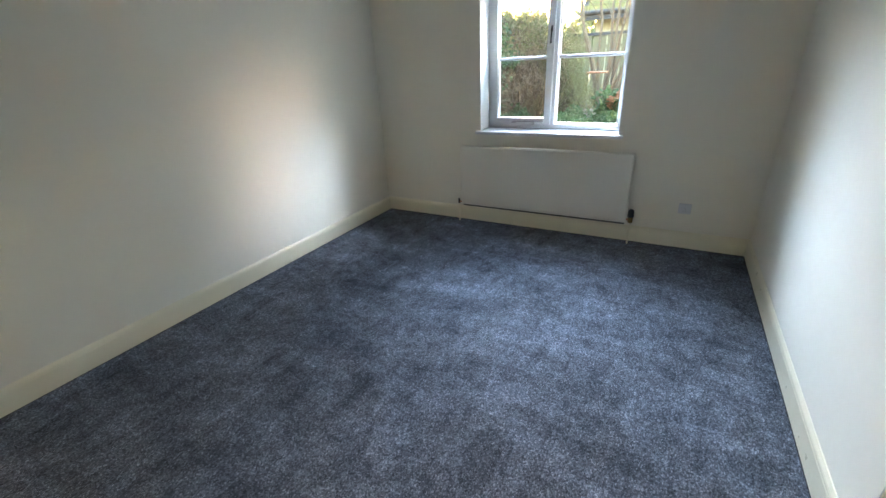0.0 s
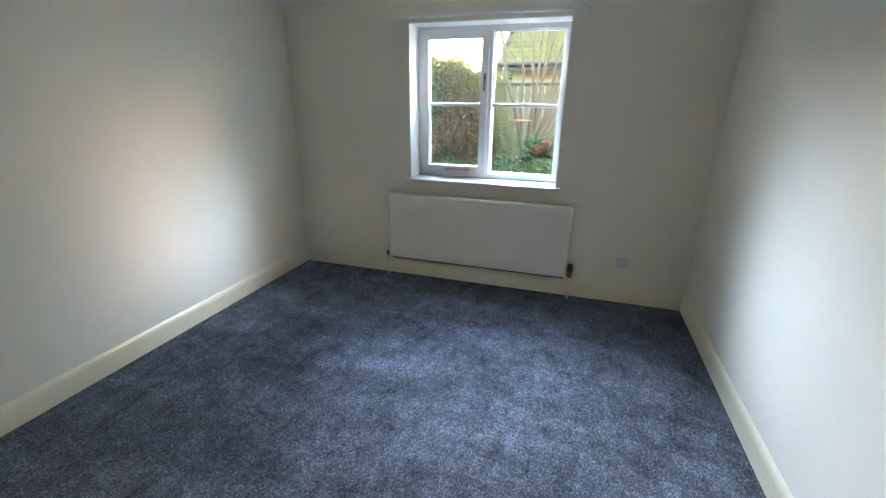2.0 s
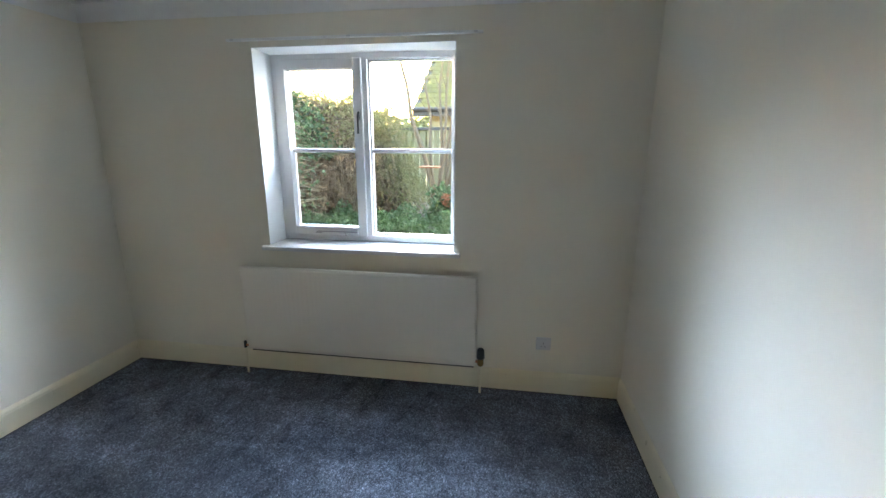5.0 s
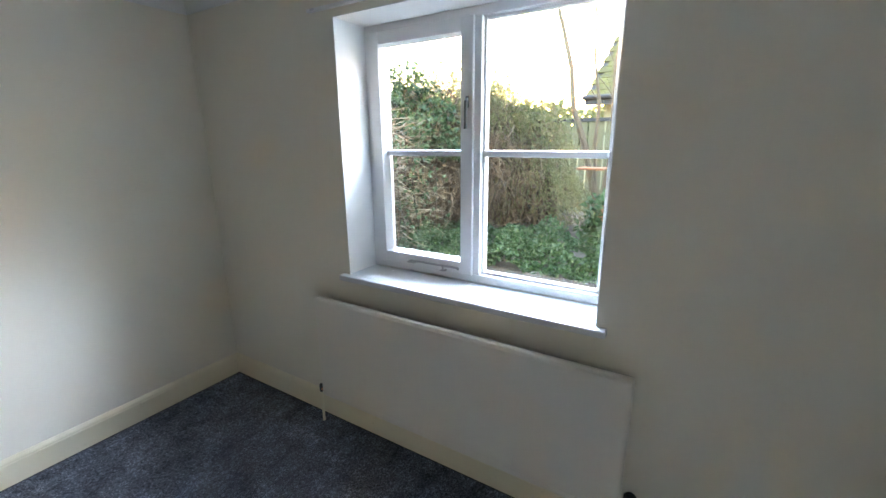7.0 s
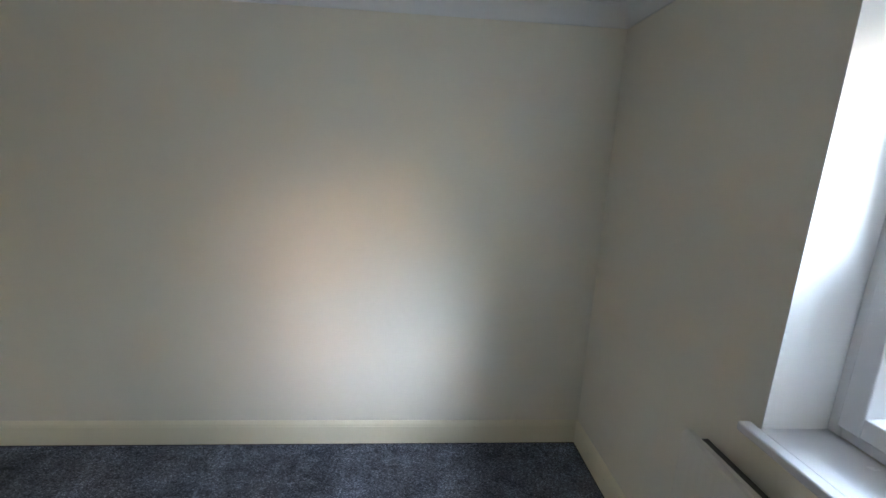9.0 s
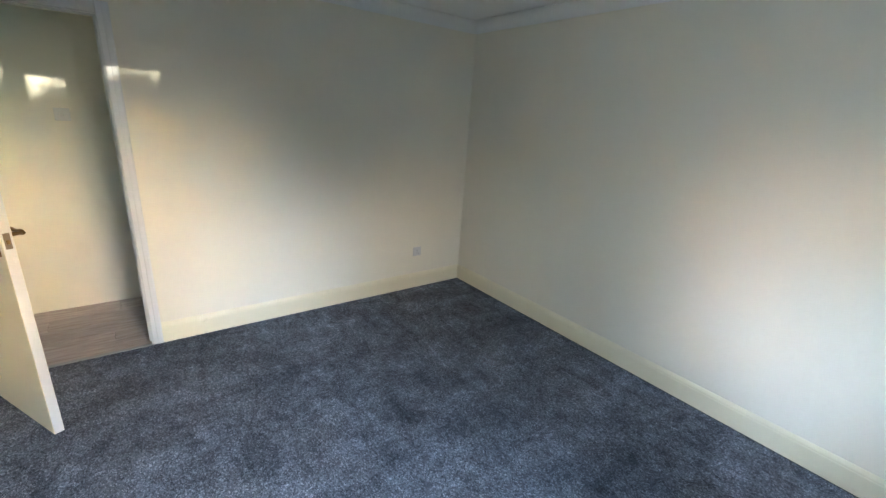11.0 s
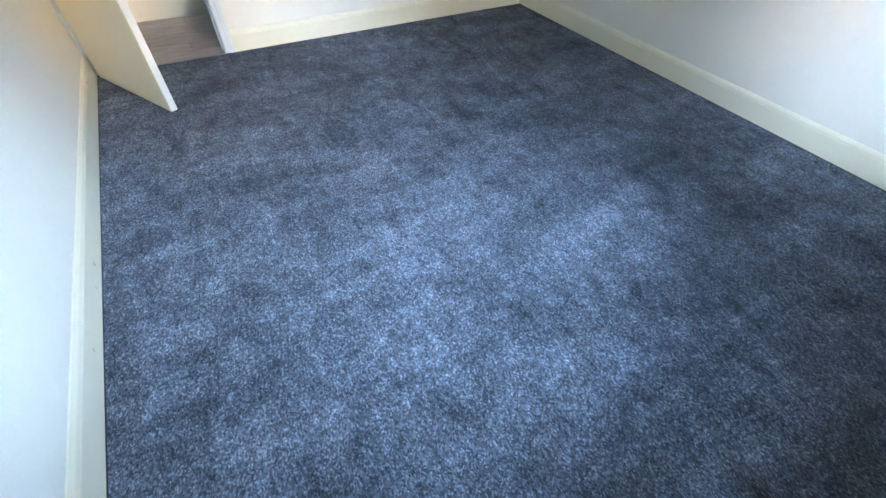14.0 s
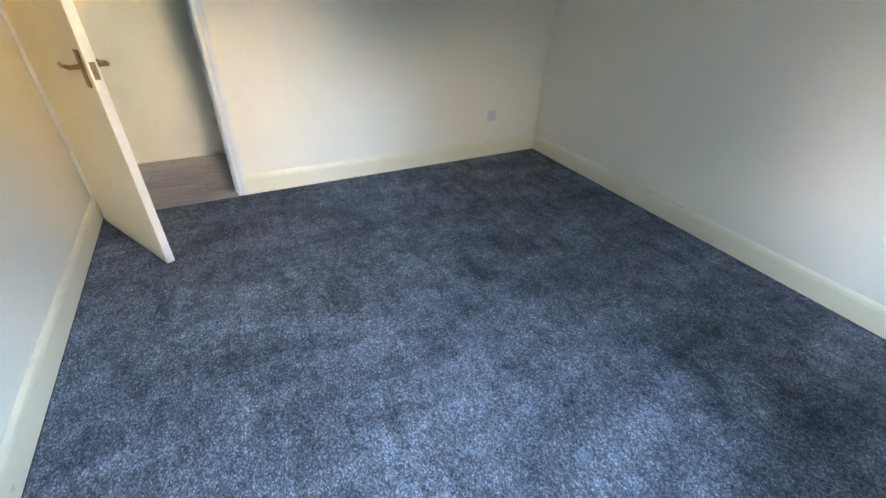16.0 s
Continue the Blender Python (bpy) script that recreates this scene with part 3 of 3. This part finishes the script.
plank_mesh = finish(box(-0.62, 0.62, -0.0965, 0.0965, -0.010, -0.001, 0.0015, 1), LAMINATE, "plank")
for row in range(5):
    for col in range(5):
        y = HALL_Y + 0.020 + 0.0965 + row * 0.1945
        x = -0.3 + col * 1.2425 + (row * 0.41) % 1.2
        if y > -4.0 or not (-0.5 < x < 4.4):
            continue
        p = new("plank", plank_mesh)
        p.parent, p.location = hf, (x, min(y, -4.115), 0.0)
# ---- outside ----
GZ = 0.30


def sheet(name, material, x0, x1, y0, y1, hole, z):
    bm = bmesh.new()
    hx0, hx1, hy0, hy1 = hole
    for a, c, d, e in ((x0, hx0, y0, y1), (hx1, x1, y0, y1), (hx0, hx1, y0, hy0), (hx0, hx1, hy1, y1)):
        bm.faces.new([bm.verts.new(p) for p in ((a, d, z), (c, d, z), (c, e, z), (a, e, z))])
    return part(name, bm, material)


GRASS = paint("rough_lawn", (0.054, 0.078, 0.024), 1.0, 0.5, 0.02, 30.0, 0.3)
tagged(sheet("ground", GRASS, -400, 400, -400, 400, (-1.19, 5.19, HALL_Y - 0.14, 0.33), GZ), "rough garden lawn and soil", "ground", kind="structure")
rw = part("retaining_wall", box(-1.5, 5.0, 0.50, 0.80, GZ - 0.05, 0.765, 0.01), STONE)
tagged(rw, "low grey stone retaining wall outside the window", "wall", kind="structure")
bed = part("planting_bed", box(-1.5, 5.0, 0.80, 3.6, GZ - 0.05, 0.74, 0.02), SOIL)
tagged(bed, "raised bed of dark soil behind the low wall", "ground", kind="structure")


def cloud(name, verts, faces, material, parent=None, label=""):
    me = bpy.data.meshes.new(name)
    me.from_pydata(verts, [], faces)
    me.materials.append(material)
    ob = new(name, me)
    if parent is not None:
        ob.parent = parent
    return tagged(ob, label)


def frames_of(n, rng, up):
    """Random leaf axes: along, across and normal; up: how much they turn to the sky."""
    d = rng.normal(size=(n, 3))
    d[:, 2] += up
    d /= np.linalg.norm(d, axis=1)[:, None]
    a = rng.normal(size=(n, 3))
    a -= d * (a * d).sum(1)[:, None]
    a /= np.linalg.norm(a, axis=1)[:, None]
    return a, np.cross(d, a), d


def leaves(name, pos, size, rng, material, parent, up=0.6, slim=0.8, fold=0.18):
    """Pointed folded leaves: five corners on each side of a mid-rib."""
    n = len(pos)
    a, c, d = frames_of(n, rng, up)
    s = (size * rng.uniform(0.6, 1.35, n))[:, None]
    shape = ((0.0, 0.0, 0.0), (0.35, 0.42, fold), (0.62, 0.30, fold * 0.8), (1.0, 0.0, -0.12), (0.62, -0.30, fold * 0.8), (0.35, -0.42, fold))
    v = np.stack([pos + a * s * u + c * s * (w * slim) + d * s * h for u, w, h in shape], 1).reshape(-1, 3)
    f = []
    for i in range(n):
        k = 6 * i
        f += [(k, k + 1, k + 2, k + 3), (k, k + 3, k + 4, k + 5)]
    return cloud(name, v.tolist(), f, material, parent)


def stalks(name, starts, ends, rad, rng, material, parent, bow=0.15, seg=3):
    """Thin three-sided bent twigs."""
    n = len(starts)
    run = ends - starts
    ln = np.linalg.norm(run, axis=1)[:, None]
    side = rng.normal(size=(n, 3))
    side -= run * ((side * run).sum(1)[:, None] / ln ** 2)
    side /= np.linalg.norm(side, axis=1)[:, None]
    oth = np.cross(run / ln, side)
    rr = (rad * rng.uniform(0.6, 1.5, n))[:, None]
    b = ln * bow * rng.uniform(-1, 1, (n, 1))
    cols = []
    for k in range(seg + 1):
        t = k / seg
        mid = starts + run * t + side * b * math.sin(math.pi * t)
        for j in range(3):
            an = math.tau * j / 3
            cols.append(mid + (side * math.cos(an) + oth * math.sin(an)) * rr * (1 - 0.7 * t))
    v = np.stack(cols, 1).reshape(-1, 3)
    m = 3 * (seg + 1)
    f = []
    for i in range(n):
        o = i * m
        for k in range(seg):
            for j in range(3):
                p, q = o + 3 * k + j, o + 3 * k + (j + 1) % 3
                f.append((p, q, q + 3, p + 3))
    return cloud(name, v.tolist(), f, material, parent)


rng = np.random.default_rng(7)


def blob(n, centre, radii, rng, shell=0.55):
    d = rng.normal(size=(n, 3))
    d /= np.linalg.norm(d, axis=1)[:, None]
    r = rng.uniform(shell ** 3, 1, n) ** (1 / 3)
    lump = 1 + 0.10 * np.sin(d[:, 0] * 7 + centre[0] * 3) + 0.09 * np.sin(d[:, 1] * 9 + 1.3) + 0.08 * np.sin(d[:, 2] * 8 + centre[1])
    return np.array(centre) + d * (r * lump)[:, None] * np.array(radii)


def domed(p, centre, radii, taper):
    """Draws the upper half of a crown in towards its axis."""
    up = np.clip((p[:, 2] - centre[2]) / radii[2], 0, 1.2)
    q = p.copy()
    for k in (0, 1):
        q[:, k] = centre[k] + (p[:, k] - centre[k]) * (1 - taper * up)
    return q


# hedge: an ivy-topped bank of dead stems that runs back from the window
def hedge(name, label, centre, radii, n_leaf, n_twig, leafmat, size, slim, cut, seed, taper=0.0):
    g = np.random.default_rng(seed)
    h = thing(name, (0, 0, 0), label, "hedge")
    p = domed(blob(n_leaf, centre, radii, g), centre, radii, taper)
    keep = p[:, 2] > cut + 0.12 * np.sin(p[:, 0] * 6) + 0.10 * np.sin(p[:, 1] * 7)
    p = p[keep & (p[:, 2] > 0.75) & (p[:, 1] > 0.55)]
    leaves("foliage", p, size, g, leafmat, h, 0.5, slim)
    core = domed(blob(n_twig, centre, np.array(radii) * 0.86, g, 0.55), centre, radii, taper)
    core = core[(core[:, 2] > 0.75) & (core[:, 1] > 0.55)]
    e = core + g.normal(size=core.shape) * np.array((0.12, 0.12, 0.10)) + np.array((0, -0.03, -0.16))
    e[:, 2] = np.maximum(e[:, 2], 0.72)
    stalks("twigs", core, e, 0.0035, g, TWIG, h, 0.22)
    q = np.array(centre) + g.uniform(-1, 1, (60, 3)) * np.array(radii) * 0.6
    s = q.copy()
    s[:, 2] = 0.72
    q[:, 2] = centre[2] + g.uniform(0.0, 0.5, 60) * radii[2]
    stalks("stems", s, q, 0.012, g, TWIG, h, 0.12, 5)
    # broad cards added inside the hedge to block light and darken its hollows
    k = blob(1500, centre, np.array(radii) * 0.62, g, 0.0)
    leaves("light_blockers", k[k[:, 2] > 0.78], 0.13, g, TWIG, h, 0.2, 0.9)
    return h


hedge("ivy_hedge", "tall dark green ivy hedge with dead brown stems", (0.20, 1.55, 1.30), (0.75, 0.65, 0.88), 15000, 5200, IVY, 0.045, 0.95, 1.62, 11)
hedge("brown_hedge", "tangled brown hedge with a thin green top", (0.42, 2.30, 1.34), (0.82, 0.70, 1.04), 17000, 9500, BROOM, 0.035, 0.5, 1.60, 12)
hb2 = hedge("weeping_shrub", "rounded weeping green shrub with fine drooping shoots", (0.86, 2.70, 1.02), (0.82, 0.66, 1.27), 26000, 3500, BROOM, 0.030, 0.4, 0.80, 13, 0.38)
g = np.random.default_rng(14)
p = domed(blob(3600, (0.86, 2.70, 1.04), (0.83, 0.67, 1.27), g, 0.9), (0.86, 2.70, 1.04), (0.83, 0.67, 1.27), 0.42)
p = p[p[:, 2] > 1.0]
out = p - np.array((0.86, 2.70, 1.04))
stalks("drooping_shoots", p, p + out * np.array((0.12, 0.12, 0)) + np.array((0, 0, -0.20)) * g.uniform(0.3, 1.5, (len(p), 1)) + g.normal(size=p.shape) * 0.06, 0.0024, g, BROOM, hb2, 0.22, 3)

# bleached bare twigs that stick out of the ivy beside the window
tw = thing("bare_shrub", (0, 0, 0), "bleached bare twigs reaching out of the hedge", "shrub")
n = 280
s = np.stack([g.uniform(0.30, 0.75, n), g.uniform(0.85, 1.35, n), g.uniform(0.85, 1.75, n)], 1)
e = s + np.stack([g.uniform(0.08, 0.42, n), g.uniform(-0.25, 0.08, n), g.uniform(-0.10, 0.12, n)], 1)
e[:, 1] = np.maximum(e[:, 1], 0.60)
stalks("twigs", s, e, 0.0050, g, PALE, tw, 0.12)
n = 30
s = np.stack([g.uniform(0.3, 0.9, n), g.uniform(0.8, 1.3, n), np.full(n, 0.73)], 1)
e = s + np.stack([g.uniform(-0.1, 0.15, n), g.uniform(-0.1, 0.1, n), g.uniform(0.6, 1.1, n)], 1)
stalks("stems", s, e, 0.009, g, TWIG, tw, 0.15, 5)
p = np.stack([g.uniform(0.35, 1.05, 900), g.uniform(0.75, 1.2, 900), g.uniform(0.8, 1.8, 900)], 1)
leaves("foliage", p, 0.035, g, IVY, tw, 0.4, 0.9)

# groundcover along the bed
gc = thing("groundcover", (0, 0, 0), "low bright green leafy groundcover in the raised bed", "plant", kind="stuff")
n = 22000
p = np.stack([g.uniform(-0.6, 4.0, n), 1.00 + 1.0 * g.uniform(0, 1, n) ** 1.2, np.zeros(n)], 1)
hgt = 0.78 + 0.06 * np.sin(p[:, 0] * 9) + 0.05 * np.sin(p[:, 0] * 17 + p[:, 1] * 6) + 0.05 * np.sin(p[:, 1] * 11)
p[:, 2] = 0.75 + (hgt - 0.70) * g.uniform(0.1, 1.0, n) ** 0.6
leaves("foliage", p, 0.033, g, COVERL, gc, 0.9, 1.0)

# many-stemmed tree with a terracotta feeder dish
tree = thing("multi_stem_tree", (1.70, 3.35, 0.70), "bare many-stemmed tree with pale brown branches", "tree")
bm = bmesh.new()
tips = []
trng = random.Random(5)
# the four stems furthest right run on out of view, added to filter light
for dx, dy, top, r in ((-0.86, 0.05, 3.3, 0.046), (-0.30, 0.10, 3.4, 0.026), (0.05, 0.3, 3.3, 0.028), (0.28, 0.1, 3.2, 0.028), (0.50, 0.3, 3.1, 0.025), (0.75, 0.15, 2.9, 0.025), (0.38, 0.5, 3.3, 0.022), (0.95, 0.35, 2.8, 0.02), (1.25, 0.2, 3.0, 0.022), (1.6, 0.4, 2.9, 0.022), (1.4, 0.7, 3.2, 0.02), (1.95, 0.3, 2.7, 0.02)):
    pts, rad = [], []
    for k in range(9):
        t = k / 8
        pts.append((dx * t + 0.10 * (dx > 0) * (1 - t) * 0.5 + trng.uniform(-0.03, 0.03) * (k > 0), dy * t + trng.uniform(-0.03, 0.03) * (k > 0), top * t))
        rad.append(r * 0.8 * (1.15 - 0.85 * t))
    tube(pts, rad, 8, bm)
    for k in range(3, 9):
        b0 = Vector(pts[k])
        for _ in range(2):
            d = Vector((trng.uniform(-1, 1), trng.uniform(-1, 1), trng.uniform(0.5, 1.4))).normalized() * trng.uniform(0.25, 0.55)
            tube([b0, b0 + d * 0.5 + Vector((0, 0, 0.03)), b0 + d], [0.007, 0.005, 0.002], 5, bm)
            tips.append(b0 + d + tree.location)
part("trunk", bm, BARK, tree)
tp = np.array([list(t) for t in tips])
tp = np.repeat(tp, 6, 0) + g.normal(size=(len(tp) * 6, 3)) * 0.12
lf = leaves("crown", tp - np.array(tree.location), 0.03, g, BROOM, tree, 0.3, 0.6)
dish = thing("bird_feeder", (1.69, 2.95, 1.29), "flat terracotta feeder tray on a thin pole", "bird feeder")
part("tray", box(-0.13, 0.13, -0.11, 0.11, 0, 0.022, 0.006), RUST, dish)
part("pole", tube([(0.0, 0.0, 0.0), (0.0, 0.0, -0.57)], 0.010, 8), FENCEW, dish)

# russet trees added out of view to block north-eastern sky and bounce warm light
GOLD = leaf_material("russet_leaf", [(0.0, (0.16, 0.08, 0.035)), (0.5, (0.24, 0.13, 0.06)), (1.0, (0.32, 0.19, 0.09))], 0.7)
for tx, ty, th in ((4.9, 5.0, 2.8), (7.6, 5.6, 3.3)):
    o = thing("unseen_shade_tree", (tx, ty, GZ), "leafy russet tree added out of view to block north-eastern sky", "tree", "garden beeches")
    bm = tube([(0, 0, 0), (0.02, 0, th * 0.3), (0, 0.03, th * 0.6), (0.02, 0, th * 0.92)], [0.09, 0.07, 0.045, 0.012], 8)
    for k in range(14):
        z = th * (0.25 + 0.045 * k)
        an = k * 2.4
        tube([(0, 0, z), (0.5 * math.cos(an), 0.5 * math.sin(an), z + 0.25), (1.0 * math.cos(an), 1.0 * math.sin(an), z + 0.4)], [0.025, 0.016, 0.006], 5, bm)
    part("trunk", bm, BARK, o)
    leaves("crown", blob(5200, (0, 0, th * 0.60), (1.45, 1.25, th * 0.44), g, 0.35), 0.095, g, GOLD, o, 0.3, 0.8)

# flowering shrub by the tree
fs = thing("flowering_shrub", (0, 0, 0), "leafy shrub with faded orange flower heads", "shrub")
p = blob(2600, (2.30, 2.45, 0.84), (0.52, 0.50, 0.30), g, 0.4)
leaves("foliage", p[p[:, 2] > 0.74], 0.07, g, COVERL, fs, 0.9, 0.8)
for fx, fy, fz in ((2.02, 2.15, 0.98), (2.13, 2.20, 1.05), (2.04, 2.30, 0.92), (2.24, 2.15, 0.96)):
    q = blob(150, (fx, fy, fz), (0.07, 0.07, 0.055), g, 0.7)
    leaves("flower_head", q, 0.028, g, FLOWER, fs, 0.9, 1.1)

# fence
fence = thing("fence", (-6.0, 6.6, GZ), "weathered close boarded wooden fence", "fence")
board = finish(box(0, 0.118, -0.012, 0.012, 0.02, 1.60, 0.003, 1), FENCEW, "board")
post = finish(box(-0.05, 0.05, 0.015, 0.115, 0, 1.66, 0.006, 1), FENCEW, "post")
for i in range(95):
    o = new("board", board)
    o.parent, o.location = fence, (i * 0.148, 0.006 * (i % 2), 0.01 * math.sin(i * 2.3))
for i in range(8):
    o = new("post", post)
    o.parent, o.location = fence, (i * 1.95, 0, 0)
for z in (0.3, 1.35):
    part("rail", box(0, 14.0, 0.02, 0.06, z, z + 0.07, 0.004), FENCEW, fence)
part("capping", box(0, 14.0, -0.04, 0.05, 1.60, 1.66, 0.004), FASCIA, fence, "dark stained capping rail")

# far wood that hides the sun
wood = thing("far_wood", (0, 0, 0), "hazy line of distant bare trees", "trees", kind="stuff")
wp = []
for k in range(42):
    az = radians(300 + k * 2.2)
    hh = 5.2 + 0.7 * math.sin(k * 1.7) + g.uniform(-0.4, 0.5)
    wp.append(blob(420, (1.7 + 50 * math.sin(az), 50 * math.cos(az), hh * 0.52), (2.4, 2.4, hh * 0.52), g, 0.3))
leaves("foliage", np.concatenate(wp), 0.75, g, BROOM, wood, 0.3, 0.8)

# neighbouring bungalow
house = thing("bungalow", (0.52, 9.3, GZ - 0.10), "cream rendered bungalow with a mossy tiled roof", "house")
part("wall", pierced(0.0, 12.0, 0, 2.35, 0.0, 5.6, [], "y"), FARWALL, house)
rb = bmesh.new()
pr = [(-0.45, 2.20), (2.8, 4.15), (6.05, 2.20), (6.05, 2.32), (2.8, 4.28), (-0.45, 2.32)]
va = [rb.verts.new((-0.35, y, z)) for y, z in pr]
vb = [rb.verts.new((12.3, y, z)) for y, z in pr]
for k in range(6):
    rb.faces.new((va[k], va[(k + 1) % 6], vb[(k + 1) % 6], vb[k]))
rb.faces.new(va[::-1])
rb.faces.new(vb)
rf = part("roof", rb, FASCIA, house)
part("fascia", box(-0.36, 12.31, -0.50, -0.46, 2.14, 2.34, 0.004), FASCIA, house)
part("gutter", tube([(-0.40, -0.53, 2.31), (12.3, -0.53, 2.31)], 0.055, 8), FASCIA, house)
slope = math.atan2(4.28 - 2.32, 3.25)
tile = finish(box(-0.165, 0.165, 0.0, 0.36, 0.0, 0.022, 0.004, 1), ROOFT, "tile")
rows_n = 12
for r in range(rows_n):
    for c in range(25):
        o = new("tile", tile)
        o.parent = rf
        s = -0.06 + r * 0.315
        o.location = (-0.20 + c * 0.335 + (0.168 if r % 2 else 0), -0.45 + s * math.cos(slope), 2.345 + s * math.sin(slope))
        o.rotation_euler = (slope - 0.03, 0, 0)
for wx in (3.2, 7.0):
    wo = part("window", box(wx, wx + 1.2, -0.03, 0.02, 0.95, 1.95, 0.01), WHITE, house)
    part("pane", box(wx + 0.07, wx + 1.13, -0.034, -0.026, 1.02, 1.88), DARKP, wo)
